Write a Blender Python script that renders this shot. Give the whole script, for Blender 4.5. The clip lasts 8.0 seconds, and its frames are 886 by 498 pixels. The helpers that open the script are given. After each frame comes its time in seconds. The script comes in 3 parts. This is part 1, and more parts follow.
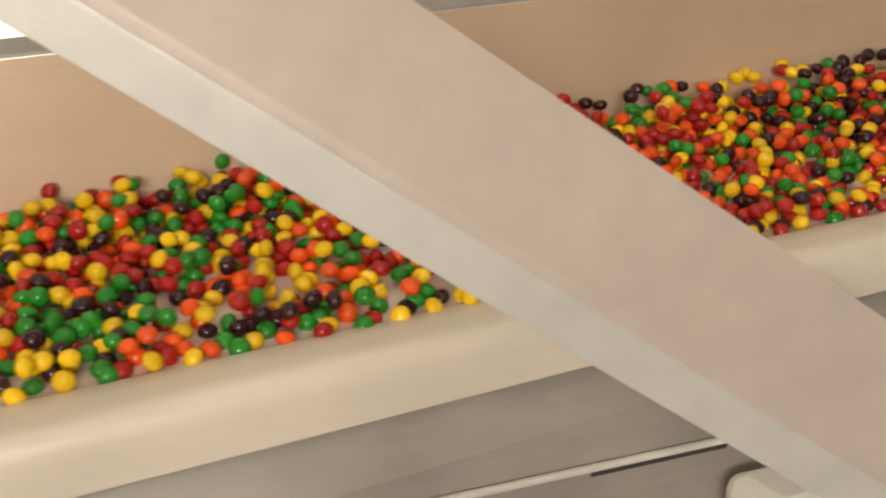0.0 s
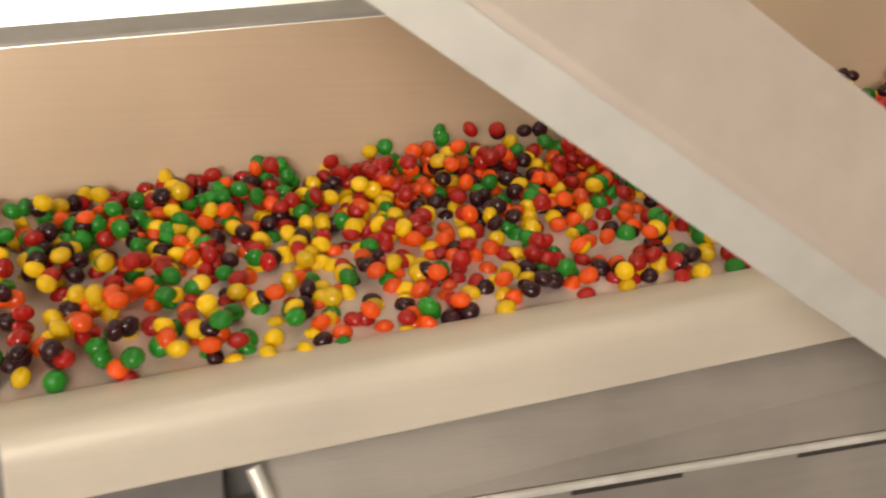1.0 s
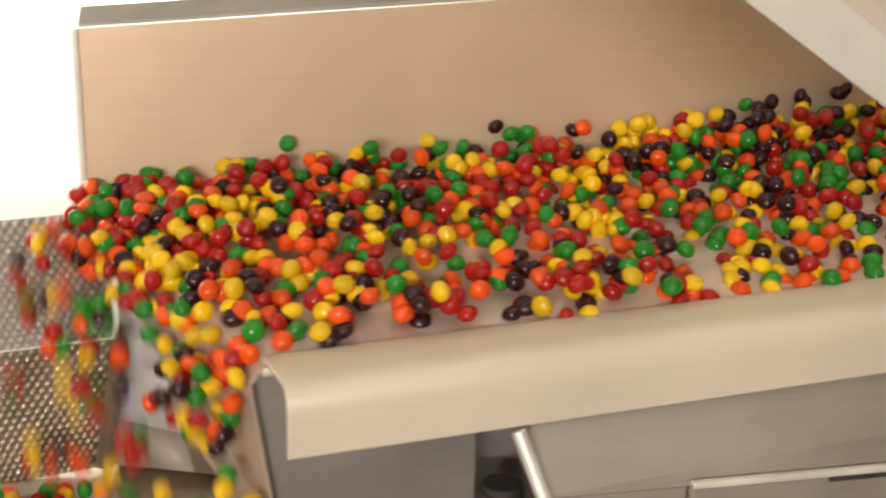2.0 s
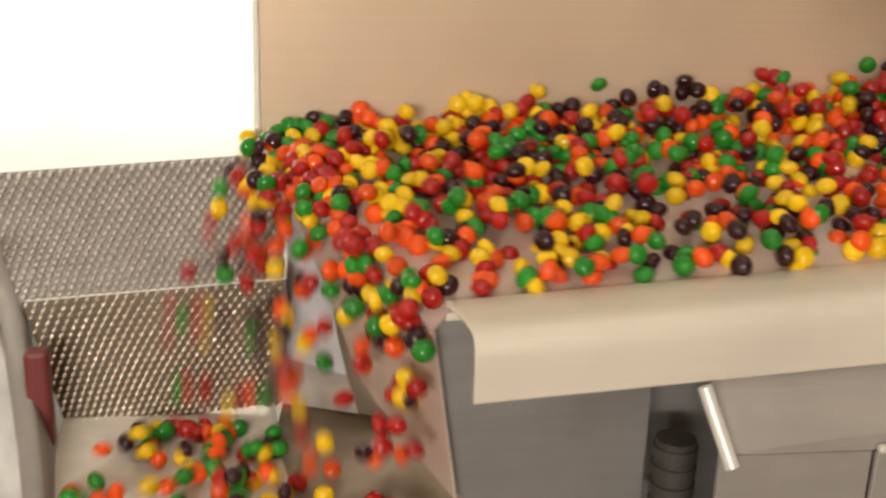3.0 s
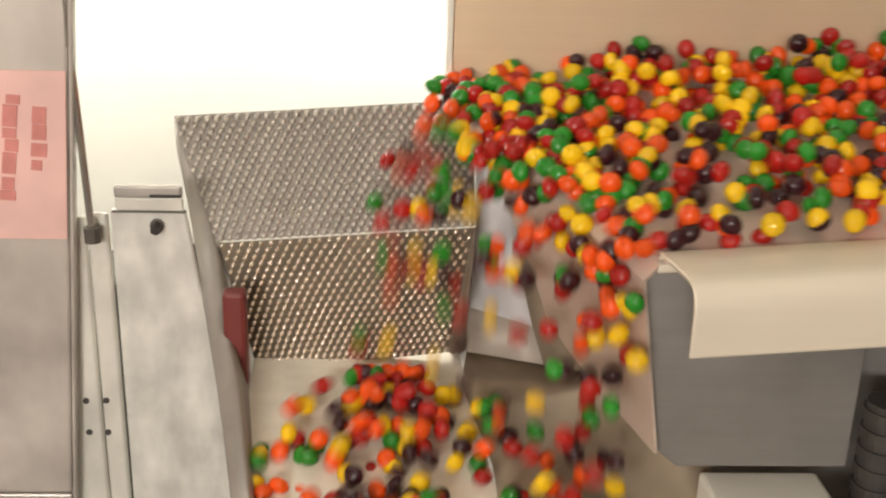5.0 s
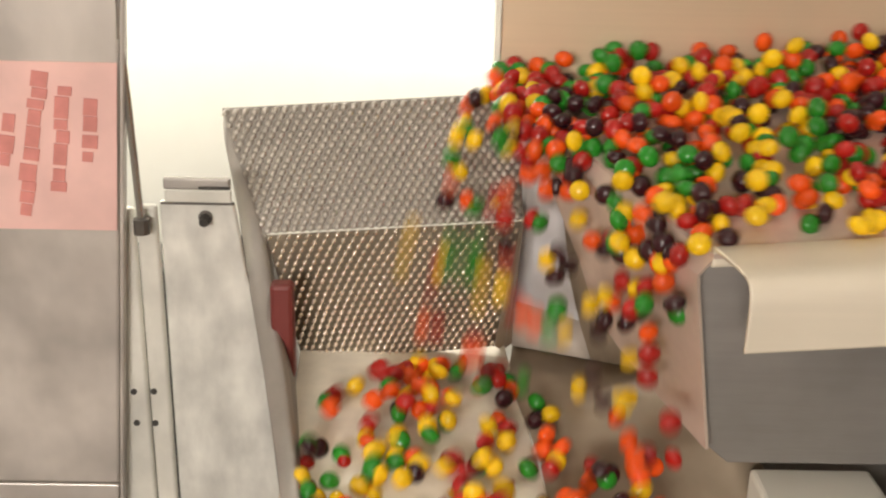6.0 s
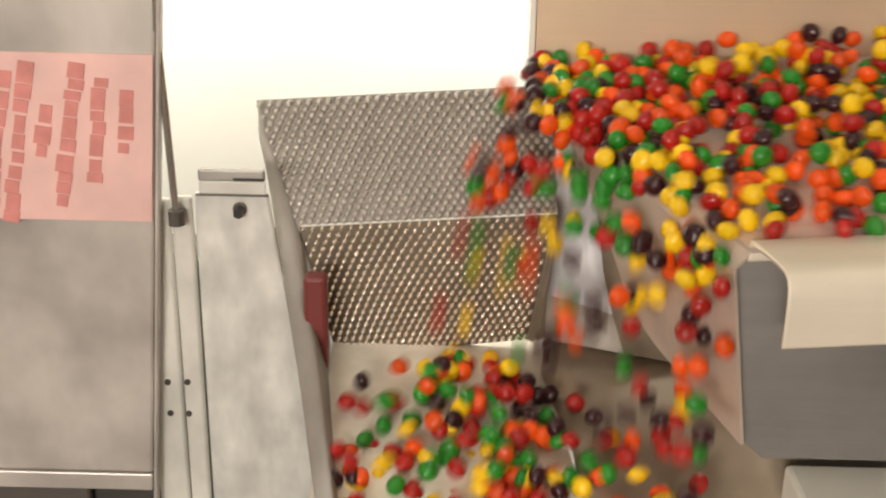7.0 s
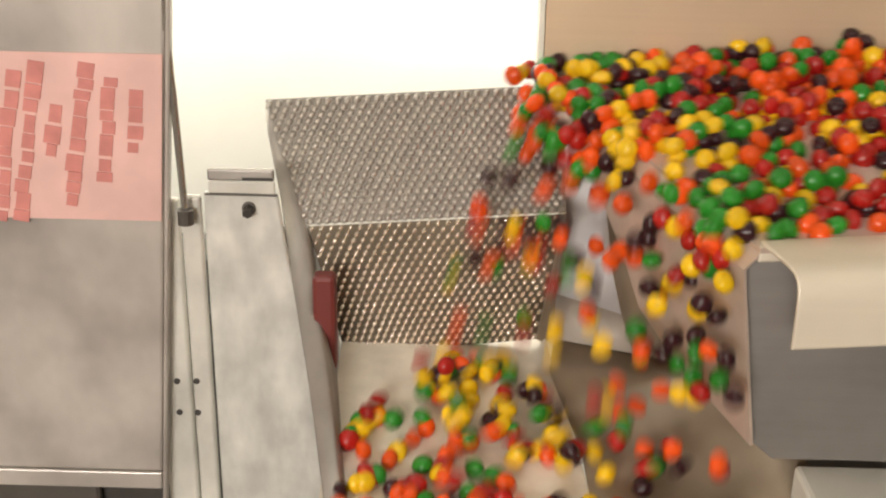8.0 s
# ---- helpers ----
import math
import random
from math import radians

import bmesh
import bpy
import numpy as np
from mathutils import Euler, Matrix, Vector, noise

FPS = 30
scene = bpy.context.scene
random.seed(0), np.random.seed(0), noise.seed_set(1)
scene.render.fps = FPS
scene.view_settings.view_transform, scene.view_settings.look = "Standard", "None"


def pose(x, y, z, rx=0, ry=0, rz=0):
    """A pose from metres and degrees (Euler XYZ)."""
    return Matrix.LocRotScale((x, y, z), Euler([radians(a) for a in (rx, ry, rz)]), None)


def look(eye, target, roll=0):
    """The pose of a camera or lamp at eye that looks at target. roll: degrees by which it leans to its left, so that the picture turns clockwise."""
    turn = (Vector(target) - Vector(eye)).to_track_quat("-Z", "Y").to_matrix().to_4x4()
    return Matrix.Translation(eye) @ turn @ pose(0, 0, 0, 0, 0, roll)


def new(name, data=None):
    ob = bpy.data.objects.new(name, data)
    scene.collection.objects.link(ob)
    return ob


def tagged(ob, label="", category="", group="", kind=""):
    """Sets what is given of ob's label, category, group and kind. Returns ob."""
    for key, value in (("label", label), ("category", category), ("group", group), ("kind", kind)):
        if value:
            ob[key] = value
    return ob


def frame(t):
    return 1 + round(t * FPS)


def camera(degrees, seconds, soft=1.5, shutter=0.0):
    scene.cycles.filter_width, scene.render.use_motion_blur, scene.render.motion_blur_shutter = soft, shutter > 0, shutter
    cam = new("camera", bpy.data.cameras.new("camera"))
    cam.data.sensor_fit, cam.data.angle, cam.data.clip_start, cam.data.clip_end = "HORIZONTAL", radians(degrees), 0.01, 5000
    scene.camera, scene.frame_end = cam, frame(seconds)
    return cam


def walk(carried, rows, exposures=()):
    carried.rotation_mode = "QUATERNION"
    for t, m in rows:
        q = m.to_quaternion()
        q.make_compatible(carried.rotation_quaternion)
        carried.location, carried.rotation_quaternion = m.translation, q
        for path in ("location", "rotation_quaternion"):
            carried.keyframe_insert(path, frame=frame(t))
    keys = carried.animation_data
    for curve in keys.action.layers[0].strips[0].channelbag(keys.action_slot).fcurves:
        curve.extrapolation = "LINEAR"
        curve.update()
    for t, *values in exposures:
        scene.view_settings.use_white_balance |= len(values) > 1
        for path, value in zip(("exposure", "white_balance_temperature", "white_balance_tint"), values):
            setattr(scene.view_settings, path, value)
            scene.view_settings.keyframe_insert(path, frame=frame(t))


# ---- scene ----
# ---- camera and its way ----
cam = camera(43.0, 8.0, soft=2.1, shutter=0.5)
PATH = [
    (0.0, 0.2458, -0.0505, 1.3787, -24.197, -14.411, -0.380),
    (0.3, 0.2158, -0.0443, 1.3760, -23.649, -14.471, 0.054),
    (0.5, 0.1970, -0.0404, 1.3743, -23.000, -14.560, 0.300),
    (1.0, 0.1541, -0.0315, 1.3701, -20.531, -14.800, 0.850),
    (1.5, 0.1167, -0.0238, 1.3661, -16.604, -15.405, 1.094),
    (1.7, 0.1032, -0.0211, 1.3646, -15.170, -15.562, 1.244),
    (2.8, 0.0429, -0.0087, 1.3568, -9.030, -17.306, 1.871),
    (3.0, 0.0342, -0.0070, 1.3556, -8.321, -18.114, 1.929),
    (3.5, 0.0153, -0.0031, 1.3526, -6.201, -19.186, 1.794),
    (4.0, 0.0000, 0.0000, 1.3500, -4.714, -20.031, 1.641),
    (4.5, -0.0120, 0.0025, 1.3477, -3.473, -20.358, 1.647),
    (5.8, -0.0305, 0.0064, 1.3436, -1.344, -20.559, 1.371),
    (6.0, -0.0321, 0.0067, 1.3432, -0.938, -20.690, 1.317),
    (6.5, -0.0347, 0.0074, 1.3425, 0.001, -20.906, 1.106),
    (7.0, -0.0360, 0.0078, 1.3422, 0.547, -21.055, 1.086),
    (7.5, -0.0363, 0.0081, 1.3425, 0.900, -21.124, 1.002),
    (8.0, -0.0359, 0.0084, 1.3432, 1.039, -21.173, 0.972),
]
walk(cam, [(t, pose(x, y, z, 90 + pitch, 0, yaw) @ pose(0, 0, 0, 0, 0, roll))
           for t, x, y, z, yaw, pitch, roll in PATH])
scene.view_settings.exposure = 0.0

# ---- light ----
world = bpy.data.worlds.new("hall_air")
world.use_nodes = True
world.node_tree.nodes["Background"].inputs["Color"].default_value = (1.0, 0.93, 0.84, 1)
world.node_tree.nodes["Background"].inputs["Strength"].default_value = 0.10
scene.world = world


def area_lamp(name, eye, target, sx, sy, watts, colour):
    data = bpy.data.lights.new(name, "AREA")
    data.shape, data.size, data.size_y, data.energy, data.color = "RECTANGLE", sx, sy, watts, colour
    ob = new(name, data)
    ob.matrix_world = look(eye, target)
    return ob


WARM = (1.0, 0.905, 0.795)
# unseen front lamp, added to brighten the lip's face and the candies
area_lamp("front_key", (-0.7, -2.85, 1.75), (0.1, 0.55, 1.1), 2.2, 0.4, 104, (1.0, 0.93, 0.85))
# assumed overhead lamp, kept small for crisp highlights on the candies
area_lamp("highlight_lamp", (0.5, 0.2, 2.78), (0.4, 0.6, 1.0), 0.6, 0.12, 1.2, WARM)
# fill lamp added above the view to whiten the north wall
area_lamp("wall_fill", (-0.50, 1.03, 1.48), (-0.50, 1.22, 1.14), 1.6, 0.06, 13, (1.0, 0.96, 0.86))


# ---- materials ----
def material(name, colour, rough, metal=0.0, vary=0.12, scale=30.0, bump=0.0, bump_scale=200.0, stretch=(1, 1, 1),
             coat=0.0, random_part=0.0, stain=0.0, stain_scale=6.0):
    m = bpy.data.materials.new(name)
    m.use_nodes = True
    nt = m.node_tree
    bs = nt.nodes["Principled BSDF"]
    bs.inputs["Roughness"].default_value, bs.inputs["Metallic"].default_value = rough, metal
    bs.inputs["Coat Weight"].default_value = coat
    co = nt.nodes.new("ShaderNodeTexCoord")
    mp = nt.nodes.new("ShaderNodeMapping")
    mp.inputs["Scale"].default_value = stretch
    nt.links.new(co.outputs["Object"], mp.inputs["Vector"])
    fine = nt.nodes.new("ShaderNodeTexNoise")
    fine.inputs["Scale"].default_value, fine.inputs["Detail"].default_value = scale, 6
    nt.links.new(mp.outputs["Vector"], fine.inputs["Vector"])
    ramp = nt.nodes.new("ShaderNodeMapRange")
    ramp.inputs["From Min"].default_value, ramp.inputs["From Max"].default_value = 0.3, 0.7
    ramp.inputs["To Min"].default_value, ramp.inputs["To Max"].default_value = 1 - vary, 1 + vary
    nt.links.new(fine.outputs["Fac"], ramp.inputs["Value"])
    val = ramp.outputs["Result"]
    if stain:
        big = nt.nodes.new("ShaderNodeTexNoise")
        big.inputs["Scale"].default_value, big.inputs["Detail"].default_value = stain_scale, 4
        nt.links.new(co.outputs["Object"], big.inputs["Vector"])
        r2 = nt.nodes.new("ShaderNodeMapRange")
        r2.inputs["From Min"].default_value, r2.inputs["From Max"].default_value = 0.4, 0.7
        r2.inputs["To Min"].default_value, r2.inputs["To Max"].default_value = 1.0, 1 - stain
        nt.links.new(big.outputs["Fac"], r2.inputs["Value"])
        mul = nt.nodes.new("ShaderNodeMath")
        mul.operation = "MULTIPLY"
        nt.links.new(val, mul.inputs[0])
        nt.links.new(r2.outputs["Result"], mul.inputs[1])
        val = mul.outputs["Value"]
    if random_part:
        info = nt.nodes.new("ShaderNodeObjectInfo")
        r3 = nt.nodes.new("ShaderNodeMapRange")
        r3.inputs["To Min"].default_value, r3.inputs["To Max"].default_value = 1 - random_part, 1 + random_part
        nt.links.new(info.outputs["Random"], r3.inputs["Value"])
        mul = nt.nodes.new("ShaderNodeMath")
        mul.operation = "MULTIPLY"
        nt.links.new(val, mul.inputs[0])
        nt.links.new(r3.outputs["Result"], mul.inputs[1])
        val = mul.outputs["Value"]
    mix = nt.nodes.new("ShaderNodeVectorMath")
    mix.operation = "SCALE"
    mix.inputs[0].default_value = colour
    nt.links.new(val, mix.inputs["Scale"])
    nt.links.new(mix.outputs["Vector"], bs.inputs["Base Color"])
    if bump:
        n2 = nt.nodes.new("ShaderNodeTexNoise")
        n2.inputs["Scale"].default_value, n2.inputs["Detail"].default_value = bump_scale, 4
        nt.links.new(mp.outputs["Vector"], n2.inputs["Vector"])
        bp = nt.nodes.new("ShaderNodeBump")
        bp.inputs["Strength"].default_value, bp.inputs["Distance"].default_value = bump, 0.001
        nt.links.new(n2.outputs["Fac"], bp.inputs["Height"])
        nt.links.new(bp.outputs["Normal"], bs.inputs["Normal"])
    return m


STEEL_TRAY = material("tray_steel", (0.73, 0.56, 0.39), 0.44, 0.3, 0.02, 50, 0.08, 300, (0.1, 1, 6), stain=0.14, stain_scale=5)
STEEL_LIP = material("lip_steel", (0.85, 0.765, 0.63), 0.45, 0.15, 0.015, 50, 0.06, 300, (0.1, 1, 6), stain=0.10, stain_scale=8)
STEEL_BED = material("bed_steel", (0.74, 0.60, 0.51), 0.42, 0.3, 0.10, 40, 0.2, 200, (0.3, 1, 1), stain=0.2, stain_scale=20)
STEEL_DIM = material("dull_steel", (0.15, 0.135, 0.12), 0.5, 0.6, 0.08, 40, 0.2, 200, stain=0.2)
STEEL_BEAM = material("painted_beam", (0.66, 0.57, 0.49), 0.5, 0.2, 0.05, 40, 0.15, 300, (1, 1, 1), stain=0.08)
# lit copy of the beam's paint: paler, greyer for the light on the narrow face
BEAM_LIT_EDGE = material("lit_beam_edge", (0.70, 0.68, 0.62), 0.45, 0.2, 0.06, 40, 0.15, 300, stain=0.12)
# same metal as the plates; bumps coloured brighter to put their highlights in
BUMP = material("sparkle_steel", (0.84, 0.78, 0.68), 0.20, 0.95, 0.08, 60, 0.1, 400)
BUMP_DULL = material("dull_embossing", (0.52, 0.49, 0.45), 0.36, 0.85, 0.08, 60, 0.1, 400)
# flats coloured darker than the bumps, so the painted sparkle stands out
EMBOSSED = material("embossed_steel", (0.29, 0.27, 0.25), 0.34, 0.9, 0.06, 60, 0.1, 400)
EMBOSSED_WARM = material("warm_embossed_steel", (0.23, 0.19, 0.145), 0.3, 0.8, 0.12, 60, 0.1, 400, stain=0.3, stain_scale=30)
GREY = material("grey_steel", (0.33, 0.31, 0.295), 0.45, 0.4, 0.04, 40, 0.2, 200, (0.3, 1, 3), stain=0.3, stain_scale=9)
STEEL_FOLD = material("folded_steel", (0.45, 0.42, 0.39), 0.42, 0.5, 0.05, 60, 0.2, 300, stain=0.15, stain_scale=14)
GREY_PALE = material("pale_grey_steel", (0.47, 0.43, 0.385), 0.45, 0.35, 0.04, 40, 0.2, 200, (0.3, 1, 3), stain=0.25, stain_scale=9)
# white stands for the bright reflection on the chute's upper right wall
GUIDE = material("lit_guide_white", (0.80, 0.78, 0.80), 0.35, 0.0, 0.05, 40, 0.1, 150, stain=0.15, stain_scale=30)
# mid tone that fades the painted light into the painted shade
GUIDE_FADE = material("guide_fade_beige", (0.60, 0.53, 0.46), 0.4, 0.0, 0.10, 40, 0.1, 150, stain=0.25, stain_scale=40)
CREAM = material("cream_belt", (0.90, 0.83, 0.71), 0.5, 0.0, 0.08, 30, 0.1, 200, stain=0.25, stain_scale=25)
WHITE = material("white_wall_paint", (0.86, 0.84, 0.77), 0.6, 0.0, 0.03, 10, 0.1, 80, stain=0.04)
# brown stands for the shade on the wall's lower part and return
BROWN = material("shaded_brown_steel", (0.42, 0.34, 0.25), 0.45, 0.25, 0.08, 40, 0.1, 200, stain=0.2, stain_scale=12)
PALE = material("pale_worn_metal", (0.86, 0.84, 0.77), 0.32, 0.2, 0.12, 30, 0.35, 90, (1, 1, 0.3), stain=0.20, stain_scale=24)
GALVANISED = material("galvanised_sheet", (0.86, 0.85, 0.80), 0.30, 0.3, 0.16, 55, 0.4, 70, (1, 1, 0.4), stain=0.20, stain_scale=30)
DARK = material("near_black", (0.05, 0.045, 0.04), 0.6, 0.0, 0.2, 60)
CHROME = material("rod_steel", (0.6, 0.6, 0.6), 0.22, 0.95, 0.05, 60)
RED = material("dark_red", (0.20, 0.035, 0.03), 0.5, 0.0, 0.12, 40, stain=0.2, stain_scale=40)
PINK = material("pink_label", (0.90, 0.57, 0.52), 0.55, 0.0, 0.08, 30, stain=0.12, stain_scale=14)
PINK_INK = material("label_ink", (0.70, 0.26, 0.23), 0.6, 0.0, 0.15, 60)
FLOOR = material("floor_concrete", (0.30, 0.27, 0.24), 0.6, 0.0, 0.15, 8, 0.2, 60, stain=0.2)
ROOM = material("hall_wall", (0.66, 0.56, 0.46), 0.7, 0.0, 0.05, 6, 0.1, 60, stain=0.08, stain_scale=1.5)
# strong blotches put the sheet's soft whitish reflections into its colour
FROST = material("frosted_sheet", (0.62, 0.565, 0.52), 0.28, 0.15, 0.22, 9, 0.1, 40, (1.6, 1, 0.7), stain=0.45, stain_scale=11)


def glow(name, colour, strength):
    m = bpy.data.materials.new(name)
    m.use_nodes = True
    bs = m.node_tree.nodes["Principled BSDF"]
    bs.inputs["Emission Color"].default_value = (*colour, 1)
    bs.inputs["Emission Strength"].default_value = strength
    return m


# ---- mesh helpers ----
def part(name, bm, mat, parent=None, label="", smooth=False):
    me = bpy.data.meshes.new(name)
    bm.to_mesh(me)
    bm.free()
    me.materials.append(mat)
    if smooth:
        me.polygons.foreach_set("use_smooth", [True] * len(me.polygons))
    ob = new(name, me)
    ob.parent = parent
    return tagged(ob, label)


def empty(name, label, category, place=(0, 0, 0), kind="", group=""):
    ob = new(name)
    ob.location = place
    return tagged(ob, label, category, group, kind)


def prism(quad, shift, bevel=0.0008):
    """A slab: a flat outline pushed along shift."""
    bm = bmesh.new()
    a = [bm.verts.new(v) for v in quad]
    b = [bm.verts.new(Vector(v) + Vector(shift)) for v in quad]
    n = len(a)
    bm.faces.new(a)
    bm.faces.new(b[::-1])
    for i in range(n):
        bm.faces.new((a[i], b[i], b[(i + 1) % n], a[(i + 1) % n]))
    bmesh.ops.recalc_face_normals(bm, faces=bm.faces)
    if bevel:
        bmesh.ops.bevel(bm, geom=bm.edges[:], offset=bevel, segments=2, profile=0.5, affect="EDGES", clamp_overlap=True)
    return bm


def box(x0, x1, y0, y1, z0, z1, bevel=0.001):
    return prism([(x0, y0, z0), (x1, y0, z0), (x1, y1, z0), (x0, y1, z0)], (0, 0, z1 - z0), bevel)


def tube(a, b, r, sides=16, r2=None):
    a, b = Vector(a), Vector(b)
    bm = bmesh.new()
    bmesh.ops.create_cone(bm, cap_ends=True, segments=sides, radius1=r, radius2=r if r2 is None else r2, depth=(b - a).length,
                          matrix=Matrix.Translation((a + b) / 2) @ (b - a).to_track_quat("Z", "Y").to_matrix().to_4x4())
    return bm


def sheet(rows, thick):
    """A bent sheet through rows of points, given a thickness."""
    bm = bmesh.new()
    grid = [[bm.verts.new(p) for p in row] for row in rows]
    for r0, r1 in zip(grid, grid[1:]):
        for i in range(len(r0) - 1):
            bm.faces.new((r0[i], r0[i + 1], r1[i + 1], r1[i]))
    bmesh.ops.recalc_face_normals(bm, faces=bm.faces)
    bmesh.ops.solidify(bm, geom=bm.faces[:], thickness=thick)
    return bm


# ---- the hall ----
def hall():
    part("floor", box(-3, 4, -3, 1.22, -0.1, 0, 0), FLOOR)["kind"] = "structure"
    part("ceiling", box(-3, 4, -3, 1.22, 2.9, 3.0, 0), WHITE)["kind"] = "structure"
    part("wall_north", box(-3, 4, 1.22, 1.32, 0, 2.9, 0), WHITE)["kind"] = "structure"
    part("wall_south", box(-3, 4, -3.1, -3, 0, 2.9, 0), ROOM)["kind"] = "structure"
    part("wall_west", box(-3.1, -3, -3, 1.22, 0, 2.9, 0), ROOM)["kind"] = "structure"
    part("wall_east", box(4, 4.1, -3, 1.22, 0, 2.9, 0), ROOM)["kind"] = "structure"


hall()

# ---- the tray ----
INC = 0.0749          # rise of the tray per metre along x
LEAN = 0.245          # rise of the bed towards the back wall
END = 2.5


def bed_z(x, y):
    return 1.1303 + INC * (x - 0.1206) + LEAN * (y - 0.565)


def edge_x(y):
    return 0.12 - 0.103 * (y - 0.565) / 0.212


def tray():
    t = empty("vibrating_tray", "long tan stainless steel vibrating tray carrying candies", "conveyor", (0.12, 0.57, 1.13))
    inv = Matrix.Translation((-0.12, -0.57, -1.13))

    def add(name, bm, mat, label=""):
        bm.transform(inv)
        return part(name, bm, mat, t, label)

    ys = [0.563, 0.62, 0.68, 0.73, 0.7765]
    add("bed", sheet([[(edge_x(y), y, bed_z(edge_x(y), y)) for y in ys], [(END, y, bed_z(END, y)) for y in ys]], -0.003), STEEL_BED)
    # apron bent down from the spilling edge; its lower edge is cut on the slant
    drop = {0.563: 0.116, 0.60: 0.113, 0.64: 0.107, 0.664: 0.098, 0.677: 0.072, 0.70: 0.040, 0.722: 0.014, 0.7765: 0.010}
    rows = []
    for f in (0.0, 0.08, 0.16, 0.3, 0.45, 0.6, 0.75, 0.88, 1.0):
        row = []
        for y in drop:
            dz = f * drop[y]
            dx = -0.008 * min(1.0, dz / 0.010) ** 0.5 + 0.15 * max(0.0, dz - 0.010)
            row.append((edge_x(y) + dx, y, bed_z(edge_x(y), y) - dz))
        rows.append(row)
    add("apron", sheet(rows, 0.002), STEEL_BED, "tan polished apron below the spilling edge")
    # front lip: inner rim, sloped top, bright outer face
    lip = []
    for y, z in ((0.5655, 0.030), (0.5655, 0.0312), (0.5650, 0.0416), (0.5638, 0.0420), (0.550, 0.0416), (0.535, 0.0409), (0.5270, 0.0399), (0.5225, 0.0368), (0.5203, 0.0322), (0.5193, 0.0268), (0.519, 0.020), (0.519, 0.009), (0.519, 0.0012), (0.519, 0.0)):
        lip.append([(x, y, 1.0956 + INC * (x - 0.130) + z) for x in (0.1206 + 0.0094 * (0.565 - y) / 0.046, 0.1220 + 0.0094 * (0.565 - y) / 0.046, 0.6, 1.2, END)])
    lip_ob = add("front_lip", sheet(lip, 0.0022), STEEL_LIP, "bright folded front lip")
    lip_ob.data.polygons.foreach_set("use_smooth", [True] * len(lip_ob.data.polygons))
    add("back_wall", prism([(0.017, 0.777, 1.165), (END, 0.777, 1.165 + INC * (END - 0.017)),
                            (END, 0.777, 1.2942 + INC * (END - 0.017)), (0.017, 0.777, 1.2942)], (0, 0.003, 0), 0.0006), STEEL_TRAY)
    add("wall_flange", prism([(0.017, 0.7775, 1.2948), (END, 0.7775, 1.2948 + INC * (END - 0.017)),
                              (END, 0.803, 1.3040 + INC * (END - 0.017)), (0.017, 0.803, 1.3040)], (0, 0.001, 0.003), 0.0006), STEEL_FOLD, "dull top flange")
    add("end_flange", box(0.0125, 0.0168, 0.7745, 0.80, 1.16, 1.2940, 0.0008), PALE, "pale end flange")
    return t


tray()


def under_frame():
    t = empty("tray_support", "grey steel support body standing under the tray", "machine base", (0.3, 0.6, 0))
    inv = Matrix.Translation((-0.3, -0.6, 0))

    def add(name, bm, mat, label="", under=None):
        bm.transform(inv)
        return part(name, bm, mat, under or t, label)

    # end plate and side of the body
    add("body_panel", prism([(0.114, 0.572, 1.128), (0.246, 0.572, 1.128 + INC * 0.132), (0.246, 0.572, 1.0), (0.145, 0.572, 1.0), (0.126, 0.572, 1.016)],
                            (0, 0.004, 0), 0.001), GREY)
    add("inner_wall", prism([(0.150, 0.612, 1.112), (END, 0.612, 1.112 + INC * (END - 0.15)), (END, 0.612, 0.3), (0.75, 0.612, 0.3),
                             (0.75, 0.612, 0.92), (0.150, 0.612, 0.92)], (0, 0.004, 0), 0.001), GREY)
    rail = add("side_rail", box(0.350, END, 0.4975, 0.5025, 1.0690, 1.0735, 0.0015), PALE, "pale level side rail")
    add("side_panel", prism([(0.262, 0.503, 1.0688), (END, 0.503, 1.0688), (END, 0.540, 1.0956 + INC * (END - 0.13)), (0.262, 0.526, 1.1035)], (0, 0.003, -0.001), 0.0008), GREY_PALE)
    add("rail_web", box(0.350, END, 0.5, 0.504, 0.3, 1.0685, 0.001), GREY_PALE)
    for x0, x1 in ((0.435, 0.509), (0.593, 0.697), (0.79, 0.89), (0.98, 1.08)):
        add("slot", box(x0, x1, 0.4985, 0.4997, 1.0660, 1.0686, 0), DARK, "dark slot in the rail", rail)
    add("strut", tube((0.2526, 0.5120, 1.1057), (0.2663, 0.4960, 1.0655), 0.0040), PALE, "pale leaning strut")
    # dark cylinder and rings stand in for the shaded opening under the tray
    mount = add("dark_opening", tube((0.259, 0.56, 1.050), (0.259, 0.56, 0.90), 0.0120, 24), DARK, "dull dark rubber spring mount")
    for k in range(8):
        add("ring", tube((0.259, 0.56, 1.046 - 0.012 * k), (0.259, 0.56, 1.039 - 0.012 * k), 0.0135, 24), DARK, "", mount)
    add("lower_panel", prism([(0.262, 0.5035, 1.0682), (0.349, 0.5035, 1.0682), (0.349, 0.5035, 0.3), (0.262, 0.5035, 0.3)], (0, 0.003, 0), 0.0004), GREY_PALE)
    add("foot", box(0.16, 2.4, 0.60, 0.78, 0, 0.3, 0.004), STEEL_DIM)
    return t


under_frame()


